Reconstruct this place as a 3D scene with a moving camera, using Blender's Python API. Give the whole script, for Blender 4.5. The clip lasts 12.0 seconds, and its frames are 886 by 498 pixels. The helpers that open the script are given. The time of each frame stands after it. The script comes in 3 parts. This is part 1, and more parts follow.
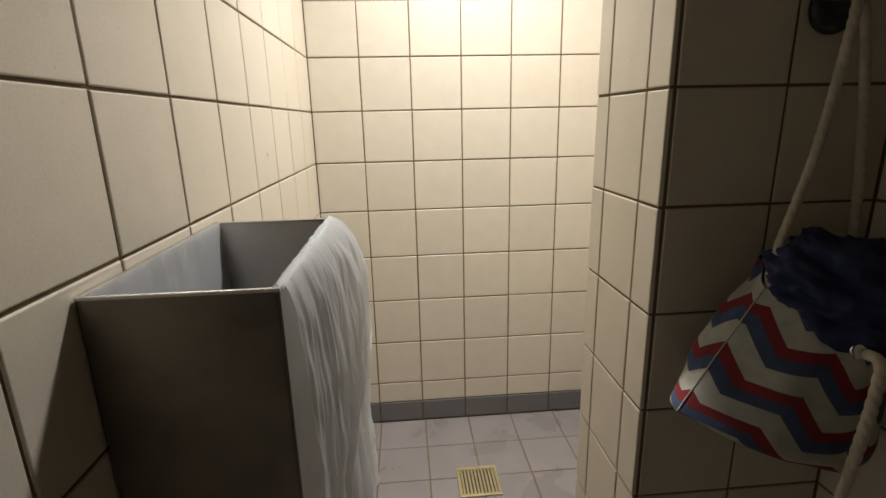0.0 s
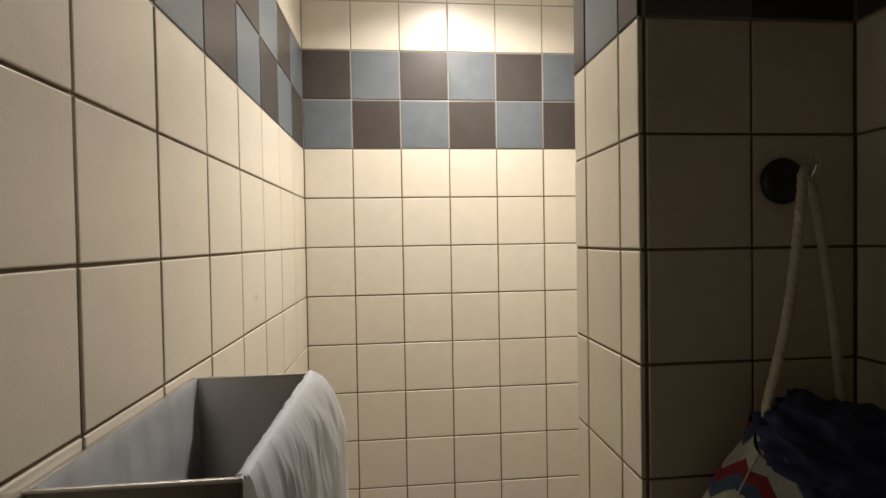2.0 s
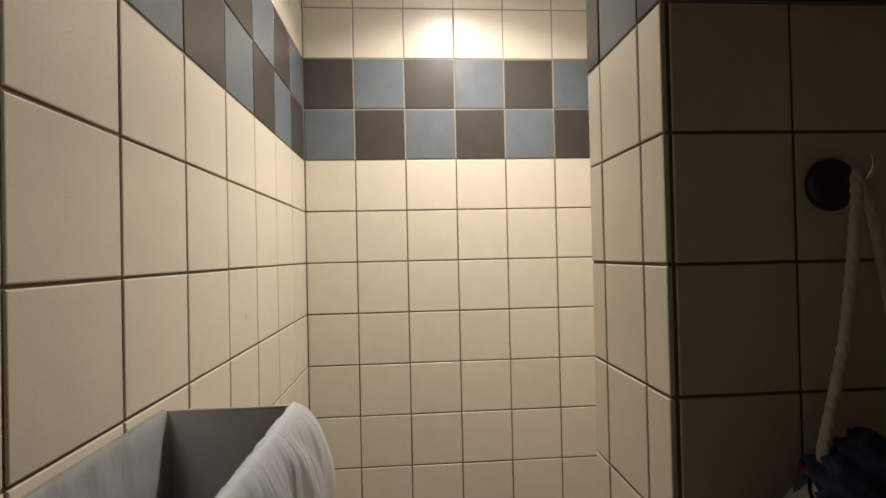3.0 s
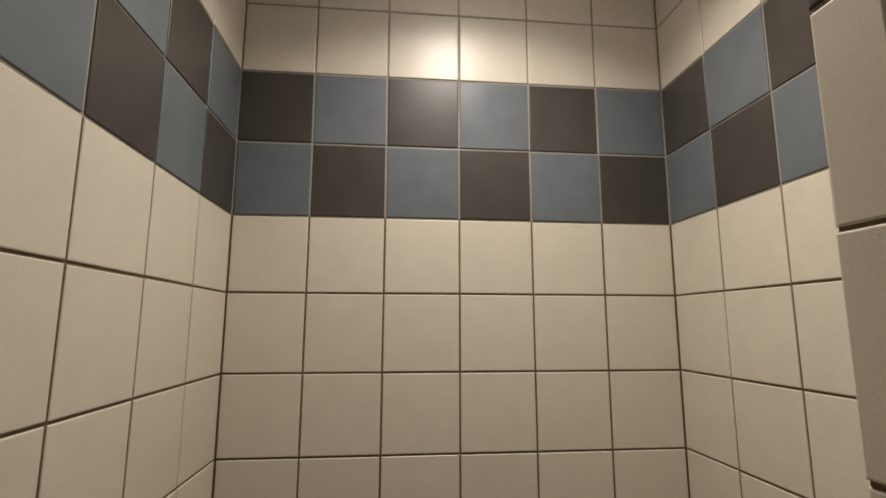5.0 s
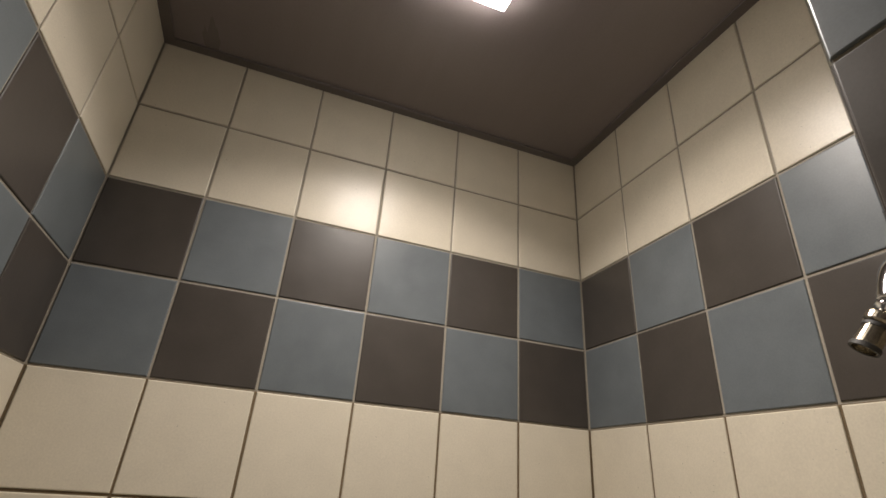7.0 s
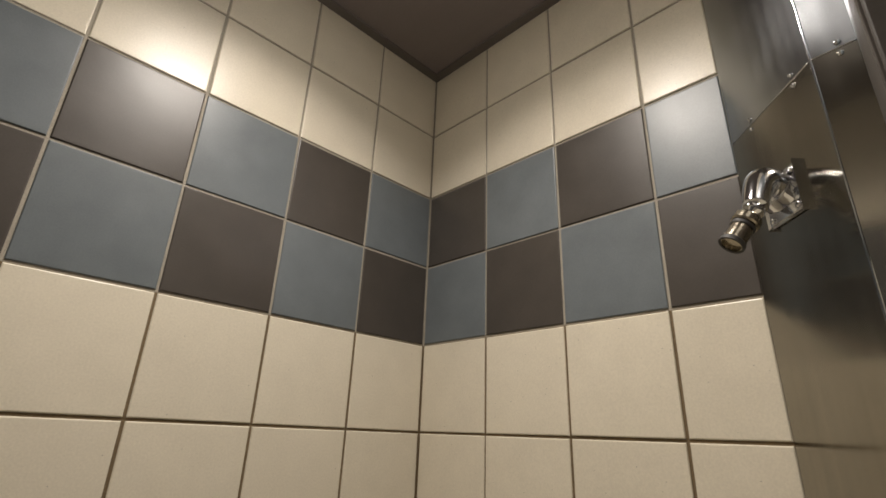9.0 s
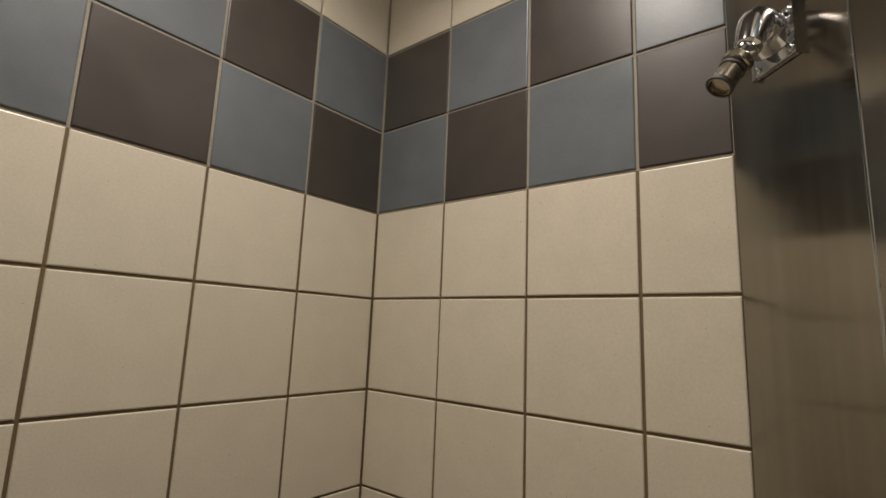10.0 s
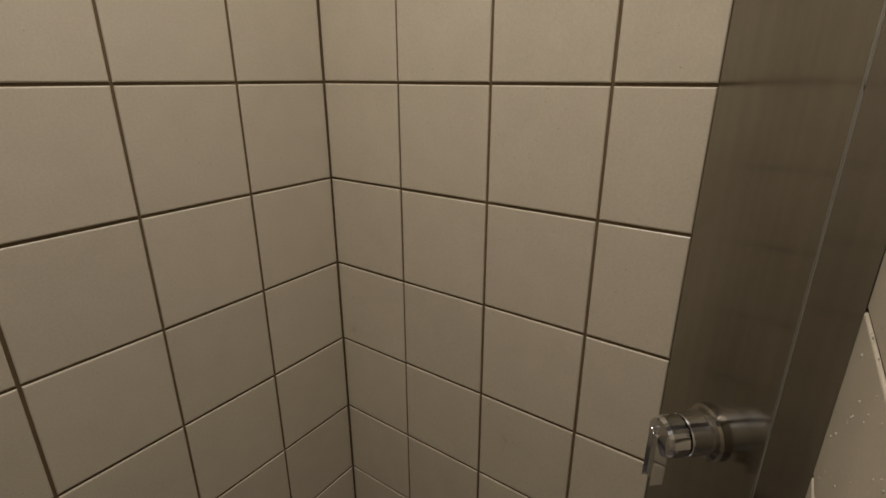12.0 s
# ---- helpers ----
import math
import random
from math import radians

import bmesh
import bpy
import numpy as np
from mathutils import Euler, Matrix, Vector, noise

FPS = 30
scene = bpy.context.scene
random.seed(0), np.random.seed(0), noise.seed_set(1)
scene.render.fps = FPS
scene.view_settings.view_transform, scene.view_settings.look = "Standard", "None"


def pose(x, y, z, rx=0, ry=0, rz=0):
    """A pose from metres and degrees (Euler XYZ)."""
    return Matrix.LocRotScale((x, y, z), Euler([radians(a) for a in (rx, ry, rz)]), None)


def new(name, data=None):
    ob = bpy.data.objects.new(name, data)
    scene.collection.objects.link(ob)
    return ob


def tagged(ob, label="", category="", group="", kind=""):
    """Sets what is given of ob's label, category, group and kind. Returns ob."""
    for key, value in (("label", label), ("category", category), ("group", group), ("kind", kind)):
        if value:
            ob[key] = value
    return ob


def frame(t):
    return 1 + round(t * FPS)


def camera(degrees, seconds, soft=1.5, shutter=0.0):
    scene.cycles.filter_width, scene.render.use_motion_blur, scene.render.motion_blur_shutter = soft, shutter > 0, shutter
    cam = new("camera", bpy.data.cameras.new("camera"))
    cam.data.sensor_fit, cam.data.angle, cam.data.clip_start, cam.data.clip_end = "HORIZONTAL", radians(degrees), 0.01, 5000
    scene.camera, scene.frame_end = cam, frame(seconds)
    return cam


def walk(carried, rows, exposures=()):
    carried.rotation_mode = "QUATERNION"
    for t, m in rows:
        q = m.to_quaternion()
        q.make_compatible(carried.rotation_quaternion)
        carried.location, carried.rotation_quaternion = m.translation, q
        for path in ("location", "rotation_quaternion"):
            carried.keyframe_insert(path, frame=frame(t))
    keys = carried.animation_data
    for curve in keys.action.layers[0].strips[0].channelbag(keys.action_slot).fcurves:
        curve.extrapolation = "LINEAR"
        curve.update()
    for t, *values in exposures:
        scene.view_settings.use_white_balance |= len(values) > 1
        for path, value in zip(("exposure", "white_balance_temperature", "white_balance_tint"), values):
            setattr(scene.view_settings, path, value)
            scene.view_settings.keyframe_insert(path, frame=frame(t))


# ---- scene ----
cam = camera(84.6, 12.0, 1.6)
# seconds, x, y, z, yaw, pitch, lean
PATH = [
    (0.0, 0.351, -2.028, 1.361, -4.41, -14.66, -1.31),
    (0.5, 0.357, -2.027, 1.376, -4.94, -10.49, -1.21),
    (1.0, 0.362, -2.031, 1.400, -5.11, -6.68, -1.09),
    (1.5, 0.368, -2.032, 1.414, -5.12, -3.06, -1.15),
    (2.0, 0.375, -2.028, 1.431, -5.28, -1.07, -0.96),
    (2.5, 0.394, -2.005, 1.429, -4.24, -0.03, -1.13),
    (2.7, 0.407, -1.991, 1.425, -3.84, 0.33, -1.24),
    (4.3, 0.385, -1.460, 1.490, -4.82, 2.62, -1.85),
    (4.5, 0.389, -1.411, 1.492, -5.66, 4.45, -1.41),
    (5.0, 0.423, -1.283, 1.530, -5.70, 8.78, 0.09),
    (5.5, 0.434, -1.208, 1.567, -5.37, 10.65, 1.43),
    (6.0, 0.408, -1.130, 1.598, -8.71, 14.82, 2.77),
    (6.5, 0.398, -1.108, 1.654, -14.61, 20.78, 3.45),
    (6.7, 0.401, -1.105, 1.672, -16.17, 23.17, 3.66),
    (8.3, 0.368, -0.947, 1.631, -36.95, 28.14, 3.11),
    (8.5, 0.370, -0.931, 1.628, -39.52, 26.39, 2.56),
    (9.0, 0.390, -0.896, 1.601, -43.93, 21.11, 2.22),
    (9.5, 0.405, -0.859, 1.573, -47.96, 14.72, 2.16),
    (10.0, 0.427, -0.833, 1.546, -50.80, 9.37, 2.26),
    (10.5, 0.436, -0.823, 1.519, -52.80, 4.35, 2.24),
    (11.0, 0.439, -0.816, 1.491, -54.00, -2.60, 1.68),
    (11.5, 0.454, -0.815, 1.459, -53.97, -11.28, 0.56),
    (12.0, 0.465, -0.823, 1.416, -54.75, -19.34, 0.05),
]
EXPOSURES = [(0.0, 1.2, 6000, 8), (0.5, 1.08, 6050, 8), (1.5, 0.95, 6150, 9), (2.5, 0.8, 6300, 10), (4.5, 0.05, 6350, 10), (5.5, -0.42, 6350, 10), (6.5, -0.38, 6350, 10), (8.5, -0.22, 6350, 8), (9.5, -0.46, 6450, 8), (10.5, -0.58, 6500, 10), (11.0, -0.65, 6500, 10), (11.5, -0.66, 6500, 10), (12.0, -0.56, 6500, 10)]
walk(cam, [(t, pose(x, y, z, 90 + pitch, 0, yaw) @ pose(0, 0, 0, 0, 0, lean)) for t, x, y, z, yaw, pitch, lean in PATH], EXPOSURES)

# ---- world and light ----
world = bpy.data.worlds.new("world")
scene.world = world
world.use_nodes = True
world.node_tree.nodes["Background"].inputs[0].default_value = (0.02, 0.02, 0.022, 1)
world.node_tree.nodes["Background"].inputs[1].default_value = 0.2

LAMP = (0.625, -0.515, 2.615)
lamp_data = bpy.data.lights.new("shower_lamp", "AREA")
lamp_data.shape, lamp_data.size, lamp_data.size_y = "RECTANGLE", 0.18, 0.14
lamp_data.energy, lamp_data.color, lamp_data.spread = 11.1, (1.0, 0.895, 0.80), radians(138)
lamp = new("shower_lamp", lamp_data)
lamp.matrix_world = pose(LAMP[0], LAMP[1], LAMP[2] - 0.032)


# ---- materials ----
def make_mat(name, base, rough=0.5, metal=0.0, vary=0.06, scale=6.0, grain=220.0, grain_amt=0.03, bump=0.02,
             bump_scale=150.0, coat=0.0, island=0.0, rough_vary=0.08, spec=0.5):
    """Principled material with broad stains, fine grain, roughness variation and slight relief."""
    m = bpy.data.materials.new(name)
    m.use_nodes = True
    nt = m.node_tree
    b = nt.nodes["Principled BSDF"]
    b.inputs["Metallic"].default_value = metal
    b.inputs["Coat Weight"].default_value = coat
    b.inputs["Coat Roughness"].default_value = 0.15
    b.inputs["Specular IOR Level"].default_value = spec
    geo = nt.nodes.new("ShaderNodeNewGeometry")
    n1 = nt.nodes.new("ShaderNodeTexNoise")
    n1.inputs["Scale"].default_value, n1.inputs["Detail"].default_value = scale, 4
    n2 = nt.nodes.new("ShaderNodeTexNoise")
    n2.inputs["Scale"].default_value, n2.inputs["Detail"].default_value = grain, 2
    nt.links.new(geo.outputs["Position"], n1.inputs["Vector"])
    nt.links.new(geo.outputs["Position"], n2.inputs["Vector"])

    def math_node(op, a, c):
        k = nt.nodes.new("ShaderNodeMath")
        k.operation = op
        for i, v in enumerate((a, c)):
            if isinstance(v, (int, float)):
                k.inputs[i].default_value = v
            else:
                nt.links.new(v, k.inputs[i])
        return k.outputs[0]

    s = math_node("MULTIPLY", math_node("SUBTRACT", n1.outputs["Fac"], 0.5), vary * 4)
    g = math_node("MULTIPLY", math_node("SUBTRACT", n2.outputs["Fac"], 0.5), grain_amt * 4)
    v = math_node("ADD", math_node("ADD", s, g), 1.0)
    if island:
        oi = nt.nodes.new("ShaderNodeObjectInfo")
        v = math_node("ADD", v, math_node("MULTIPLY", math_node("SUBTRACT", oi.outputs["Random"], 0.5), island))
    mix = nt.nodes.new("ShaderNodeVectorMath")
    mix.operation = "SCALE"
    mix.inputs[0].default_value = base
    nt.links.new(v, mix.inputs["Scale"])
    nt.links.new(mix.outputs[0], b.inputs["Base Color"])
    r = math_node("ADD", math_node("MULTIPLY", math_node("SUBTRACT", n1.outputs["Fac"], 0.5), rough_vary * 3), rough)
    nt.links.new(r, b.inputs["Roughness"])
    if bump:
        n3 = nt.nodes.new("ShaderNodeTexNoise")
        n3.inputs["Scale"].default_value, n3.inputs["Detail"].default_value = bump_scale, 3
        nt.links.new(geo.outputs["Position"], n3.inputs["Vector"])
        bp = nt.nodes.new("ShaderNodeBump")
        bp.inputs["Strength"].default_value, bp.inputs["Distance"].default_value = bump, 0.002
        nt.links.new(n3.outputs["Fac"], bp.inputs["Height"])
        nt.links.new(bp.outputs[0], b.inputs["Normal"])
    return m


M_CREAM = make_mat("cream_tile", (0.63, 0.577, 0.468), 0.32, rough_vary=0.06, vary=0.035, scale=16, grain=300, grain_amt=0.06, bump=0.05, bump_scale=60, island=0.05, spec=0.34)
nt = M_CREAM.node_tree
pb = nt.nodes["Principled BSDF"]
geo = nt.nodes.new("ShaderNodeNewGeometry")
pit = nt.nodes.new("ShaderNodeTexVoronoi")
pit.inputs["Scale"].default_value = 55
nt.links.new(geo.outputs["Position"], pit.inputs["Vector"])
sel = nt.nodes.new("ShaderNodeMath")
sel.operation = "LESS_THAN"
sel.inputs[1].default_value = 0.055
nt.links.new(pit.outputs["Distance"], sel.inputs[0])
few = nt.nodes.new("ShaderNodeMath")
few.operation = "GREATER_THAN"
few.inputs[1].default_value = 0.80
tone = nt.nodes.new("ShaderNodeSeparateColor")
nt.links.new(pit.outputs["Color"], tone.inputs[0])
nt.links.new(tone.outputs[0], few.inputs[0])
both = nt.nodes.new("ShaderNodeMath")
both.operation = "MULTIPLY"
nt.links.new(sel.outputs[0], both.inputs[0])
nt.links.new(few.outputs[0], both.inputs[1])
fade = nt.nodes.new("ShaderNodeMath")
fade.operation = "MULTIPLY_ADD"
fade.inputs[1].default_value, fade.inputs[2].default_value = -0.35, 1.0
nt.links.new(both.outputs[0], fade.inputs[0])
spot = nt.nodes.new("ShaderNodeVectorMath")
spot.operation = "SCALE"
nt.links.new(pb.inputs["Base Color"].links[0].from_socket, spot.inputs[0])
nt.links.new(fade.outputs[0], spot.inputs["Scale"])
nt.links.new(spot.outputs[0], pb.inputs["Base Color"])
M_BLUE = make_mat("blue_tile", (0.131, 0.1475, 0.157), 0.35, rough_vary=0.04, vary=0.11, scale=14, grain=380, grain_amt=0.06, bump=0.07, bump_scale=60, island=0.06, spec=0.36)
M_DARK = make_mat("brown_tile", (0.058, 0.050, 0.043), 0.36, rough_vary=0.04, vary=0.12, scale=14, grain=380, grain_amt=0.08, bump=0.07, bump_scale=60, island=0.08, spec=0.42)
M_GREY = make_mat("grey_cove_tile", (0.15, 0.146, 0.147), 0.45, vary=0.06, scale=5, grain=300, grain_amt=0.08, bump=0.1, bump_scale=80, island=0.08)
M_FLOOR = make_mat("floor_tile", (0.225, 0.205, 0.200), 0.38, vary=0.10, scale=5, grain=260, grain_amt=0.05, bump=0.1, bump_scale=90, island=0.06, rough_vary=0.5)
M_GROUT = make_mat("dirty_grout", (0.152, 0.108, 0.058), 0.9, vary=0.16, scale=9, grain=500, grain_amt=0.15, bump=0.5, bump_scale=400)
M_GROUT_UP = make_mat("light_grout", (0.31, 0.28, 0.228), 0.9, vary=0.10, scale=9, grain=500, grain_amt=0.12, bump=0.5, bump_scale=400)
M_PLASTER = make_mat("plaster", (0.16, 0.145, 0.125), 0.85, vary=0.05, bump=0.2)
M_CEIL = make_mat("ceiling_laminate", (0.245, 0.212, 0.212), 0.27, rough_vary=0.015, vary=0.05, scale=2.5, bump=0.04, bump_scale=6)
M_EDGE = make_mat("ceiling_edge_strip", (0.15, 0.13, 0.125), 0.40, vary=0.12, scale=8, bump=0.05, bump_scale=60)
M_STEEL = make_mat("brushed_steel", (0.44, 0.46, 0.485), 0.13, metal=1.0, vary=0.05, scale=8, grain=300, grain_amt=0.02, bump=0.02, bump_scale=40, rough_vary=0.05)
M_STEEL_LOW = make_mat("filmed_steel", (0.345, 0.325, 0.285), 0.12, metal=1.0, vary=0.10, scale=8, grain=300, grain_amt=0.03, bump=0.02, bump_scale=40, rough_vary=0.06)


def streaked(mat, along, amount, streak=90.0):
    """Adds long streaks along one axis to a surface's tone and roughness."""
    nt = mat.node_tree
    b = nt.nodes["Principled BSDF"]
    geo = nt.nodes.new("ShaderNodeNewGeometry")
    mp = nt.nodes.new("ShaderNodeMapping")
    mp.inputs["Scale"].default_value = [0.7 if k == along else streak for k in range(3)]
    nz = nt.nodes.new("ShaderNodeTexNoise")
    nz.inputs["Scale"].default_value, nz.inputs["Detail"].default_value = 1.0, 6
    nt.links.new(geo.outputs["Position"], mp.inputs["Vector"])
    nt.links.new(mp.outputs[0], nz.inputs["Vector"])
    k = nt.nodes.new("ShaderNodeMath")
    k.operation = "MULTIPLY_ADD"
    k.inputs[1].default_value, k.inputs[2].default_value = amount * 4.5, 1 - amount * 2.25
    nt.links.new(nz.outputs["Fac"], k.inputs[0])
    v = nt.nodes.new("ShaderNodeVectorMath")
    v.operation = "SCALE"
    nt.links.new(b.inputs["Base Color"].links[0].from_socket, v.inputs[0])
    nt.links.new(k.outputs[0], v.inputs["Scale"])
    nt.links.new(v.outputs[0], b.inputs["Base Color"])
    r = nt.nodes.new("ShaderNodeMath")
    r.operation = "MULTIPLY_ADD"
    r.inputs[1].default_value = amount
    nt.links.new(nz.outputs["Fac"], r.inputs[0])
    nt.links.new(b.inputs["Roughness"].links[0].from_socket, r.inputs[2])
    nt.links.new(r.outputs[0], b.inputs["Roughness"])


def brushed_upright(mat, spread):
    """Upright brush marks: gloss drawn out sideways, sharp up and down."""
    nt = mat.node_tree
    b = nt.nodes["Principled BSDF"]
    geo = nt.nodes.new("ShaderNodeNewGeometry")
    tg = nt.nodes.new("ShaderNodeVectorMath")
    tg.operation = "CROSS_PRODUCT"
    nt.links.new(geo.outputs["Normal"], tg.inputs[0])
    tg.inputs[1].default_value = (0, 0, 1)
    nt.links.new(tg.outputs[0], b.inputs["Tangent"])
    b.inputs["Anisotropic"].default_value = spread
    streaked(mat, 2, 0.06)


brushed_upright(M_STEEL, 0.9)
brushed_upright(M_STEEL_LOW, 0.9)
streaked(M_CEIL, 1, 0.03, 22.0)
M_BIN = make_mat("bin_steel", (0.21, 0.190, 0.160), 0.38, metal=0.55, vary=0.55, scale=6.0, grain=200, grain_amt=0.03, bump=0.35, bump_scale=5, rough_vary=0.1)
# same steel as the bin, its colour raised to stand in for bounced light
M_BIN_BOUNCE = make_mat("bin_bounce_steel", (0.70, 0.68, 0.65), 0.45, metal=1.0, vary=0.12, scale=9, grain=200, bump=0.05, bump_scale=12)
M_RIM = make_mat("rim_steel", (0.62, 0.60, 0.57), 0.30, metal=1.0, vary=0.05, bump=0.02)
M_CHROME = make_mat("chrome", (0.72, 0.73, 0.75), 0.07, metal=1.0, vary=0.02, bump=0.0, rough_vary=0.03)
M_BRASS = make_mat("aged_nozzle_metal", (0.36, 0.32, 0.25), 0.24, metal=1.0, vary=0.12, scale=60, bump=0.1)
M_BLACK = make_mat("black_plastic", (0.02, 0.02, 0.024), 0.35, vary=0.1, bump=0.02)
M_RUBBER = make_mat("dark_rubber", (0.03, 0.028, 0.025), 0.6, vary=0.1)
M_DRAIN = make_mat("drain_metal", (0.55, 0.47, 0.27), 0.4, metal=0.8, vary=0.12, scale=40, bump=0.1)
M_ROPE = make_mat("cotton_rope", (0.52, 0.47, 0.37), 0.9, vary=0.08, scale=30, grain=900, grain_amt=0.12, bump=0.6, bump_scale=700)
M_NAVY = make_mat("navy_cloth", (0.018, 0.027, 0.078), 0.8, vary=0.15, scale=20, grain=900, grain_amt=0.15, bump=0.4, bump_scale=500)


def part(name, bm, material, parent, label="", smooth=False):
    """Links a bmesh as one mesh object under a thing or a part."""
    me = bpy.data.meshes.new(name)
    bmesh.ops.recalc_face_normals(bm, faces=bm.faces)
    bm.to_mesh(me)
    bm.free()
    me.materials.append(material)
    if smooth:
        for p in me.polygons:
            p.use_smooth = True
    ob = new(name, me)
    ob.parent = parent
    if label:
        tagged(ob, label)
    return ob


def thing(name, label, category, group="", kind="", at=(0, 0, 0)):
    ob = new(name)
    ob.empty_display_size = 0.05
    ob.location = at
    return tagged(ob, label, category, group, kind)


def box_bm(bm, lo, hi, bevel=0.0, m=None):
    """Adds a box, bevelled if asked, to a bmesh."""
    r = bmesh.ops.create_cube(bm, size=1.0)
    vs = r["verts"]
    c = [(a + b) / 2 for a, b in zip(lo, hi)]
    d = [b - a for a, b in zip(lo, hi)]
    for v in vs:
        v.co = Vector([v.co[i] * d[i] + c[i] for i in range(3)])
        if m is not None:
            v.co = m @ v.co
    if bevel:
        es = list({e for v in vs for e in v.link_edges})
        bmesh.ops.bevel(bm, geom=es, offset=bevel, segments=2, profile=0.6, affect="EDGES")
    return bm


def lathe_bm(bm, profile, m, n=28, cap=True):
    """Adds a turned solid: profile of (radius, height) along local z, placed by m."""
    rings = []
    for r, h in profile:
        rings.append([bm.verts.new(m @ Vector((r * math.cos(2 * math.pi * k / n), r * math.sin(2 * math.pi * k / n), h))) for k in range(n)])
    for a, b in zip(rings, rings[1:]):
        for k in range(n):
            bm.faces.new((a[k], a[(k + 1) % n], b[(k + 1) % n], b[k]))
    if cap:
        bm.faces.new(rings[0][::-1])
        bm.faces.new(rings[-1])
    return bm


def tube_bm(bm, pts, radius, n=14, lobes=0, twist=0.0, steps=6):
    """Sweeps a round (or three-strand) section along a smooth line through pts."""
    P = [Vector(p) for p in pts]
    line = []
    for i in range(len(P) - 1):
        p0, p1, p2, p3 = P[max(i - 1, 0)], P[i], P[i + 1], P[min(i + 2, len(P) - 1)]
        for k in range(steps):
            t = k / steps
            line.append(0.5 * ((2 * p1) + (p2 - p0) * t + (2 * p0 - 5 * p1 + 4 * p2 - p3) * t * t + (3 * p1 - p0 - 3 * p2 + p3) * t ** 3))
    line.append(P[-1])
    up = Vector((0.3, 0.2, 1)).normalized()
    rings, run = [], 0.0
    for i, p in enumerate(line):
        d = (line[min(i + 1, len(line) - 1)] - line[max(i - 1, 0)]).normalized()
        side = d.cross(up)
        side = side.normalized() if side.length > 1e-4 else Vector((1, 0, 0))
        up = side.cross(d).normalized()
        if i:
            run += (p - line[i - 1]).length
        ring = []
        for k in range(n):
            a = 2 * math.pi * k / n
            r = (radius if isinstance(radius, (int, float)) else radius[0] + (radius[1] - radius[0]) * i / (len(line) - 1)) * (1 + (0.30 * abs(math.cos(1.5 * (a - twist * run))) if lobes else 0))
            ring.append(bm.verts.new(p + side * (r * math.cos(a)) + up * (r * math.sin(a))))
        rings.append(ring)
    for a, b in zip(rings, rings[1:]):
        for k in range(n):
            bm.faces.new((a[k], a[(k + 1) % n], b[(k + 1) % n], b[k]))
    bm.faces.new(rings[0][::-1])
    bm.faces.new(rings[-1])
    return bm


# ---- plan ----
W, PIER_X, PIER_F, PIER_B = 1.199, 0.793, -1.2195, -0.911
ROOM_Y, CEIL, BAND = -4.6, 2.615, 1.81
PZ = 0.2012
ROWS = [0.102] + [BAND + PZ * k for k in range(-8, 4)] + [CEIL]
GAP, THICK, RECESS = 0.0052, 0.008, 0.0030


def wall_slab(name, lo, hi, label):
    """A wall body of grout, its upper part lighter from the band on."""
    me = bpy.data.meshes.new(name)
    bm = bmesh.new()
    box_bm(bm, lo, (hi[0], hi[1], BAND - 0.001))
    k = len(bm.faces)
    box_bm(bm, (lo[0], lo[1], BAND - 0.001), hi)
    bm.faces.ensure_lookup_table()
    for f in bm.faces[k:]:
        f.material_index = 1
    bm.to_mesh(me)
    bm.free()
    me.materials.append(M_GROUT)
    me.materials.append(M_GROUT_UP)
    return tagged(new(name, me), label, "wall", kind="structure")


R_ = RECESS
wall_back = wall_slab("wall_north", (-0.15, R_, 0), (W + 0.15, 0.15, CEIL), "cream tiled shower wall with a blue and brown checker band")
wall_left = wall_slab("wall_west", (-0.15, ROOM_Y, 0), (-R_, R_, CEIL), "long cream tiled wall with a blue and brown checker band")
wall_right = wall_slab("wall_east", (W + R_, PIER_B - 0.05, 0), (W + 0.15, R_, CEIL), "cream tiled shower wall beside a steel panel")
pier = wall_slab("wall_pier", (PIER_X + R_, PIER_F + R_, 0), (W + 0.15, PIER_B - R_, CEIL), "tiled partition stub between shower and changing room")
wall_room = wall_slab("wall_room_east", (W + R_, ROOM_Y, 0), (W + 0.15, PIER_F + R_, CEIL), "cream tiled wall of the dim changing room")

bm = bmesh.new()
box_bm(bm, (-0.15, ROOM_Y - 0.12, 0), (W + 0.15, ROOM_Y, CEIL))
tagged(part("wall_south", bm, M_PLASTER, None), "plain plastered wall behind the entrance", "wall", kind="structure")
bm = bmesh.new()
box_bm(bm, (-0.15, ROOM_Y - 0.12, CEIL), (W + 0.15, 0.15, CEIL + 0.1))
tagged(part("ceiling", bm, M_CEIL, None), "dark brownish painted ceiling", "ceiling", kind="structure")
bm = bmesh.new()
box_bm(bm, (-0.15, ROOM_Y - 0.12, -0.12), (W + 0.15, 0.15, -R_))
floor = tagged(part("floor", bm, M_GROUT, None), "light grey square floor tiles with damp patches", "floor", kind="structure")

EDGE = 0.026
for lo, hi in (((0, -EDGE), (W, 0)), ((0, ROOM_Y), (EDGE, -EDGE)), ((W - EDGE, -0.74), (W, -EDGE)), ((PIER_X - EDGE, PIER_F), (PIER_X, PIER_B))):
    bm = bmesh.new()
    box_bm(bm, (*lo, CEIL - 0.006), (*hi, CEIL - 0.0002), 0.0015)
    tagged(part("trim", bm, M_EDGE, None), "dark narrow edge strip between wall tiles and ceiling", "trim", kind="structure")

# ---- tiles ----
TILE_MESHES = {}


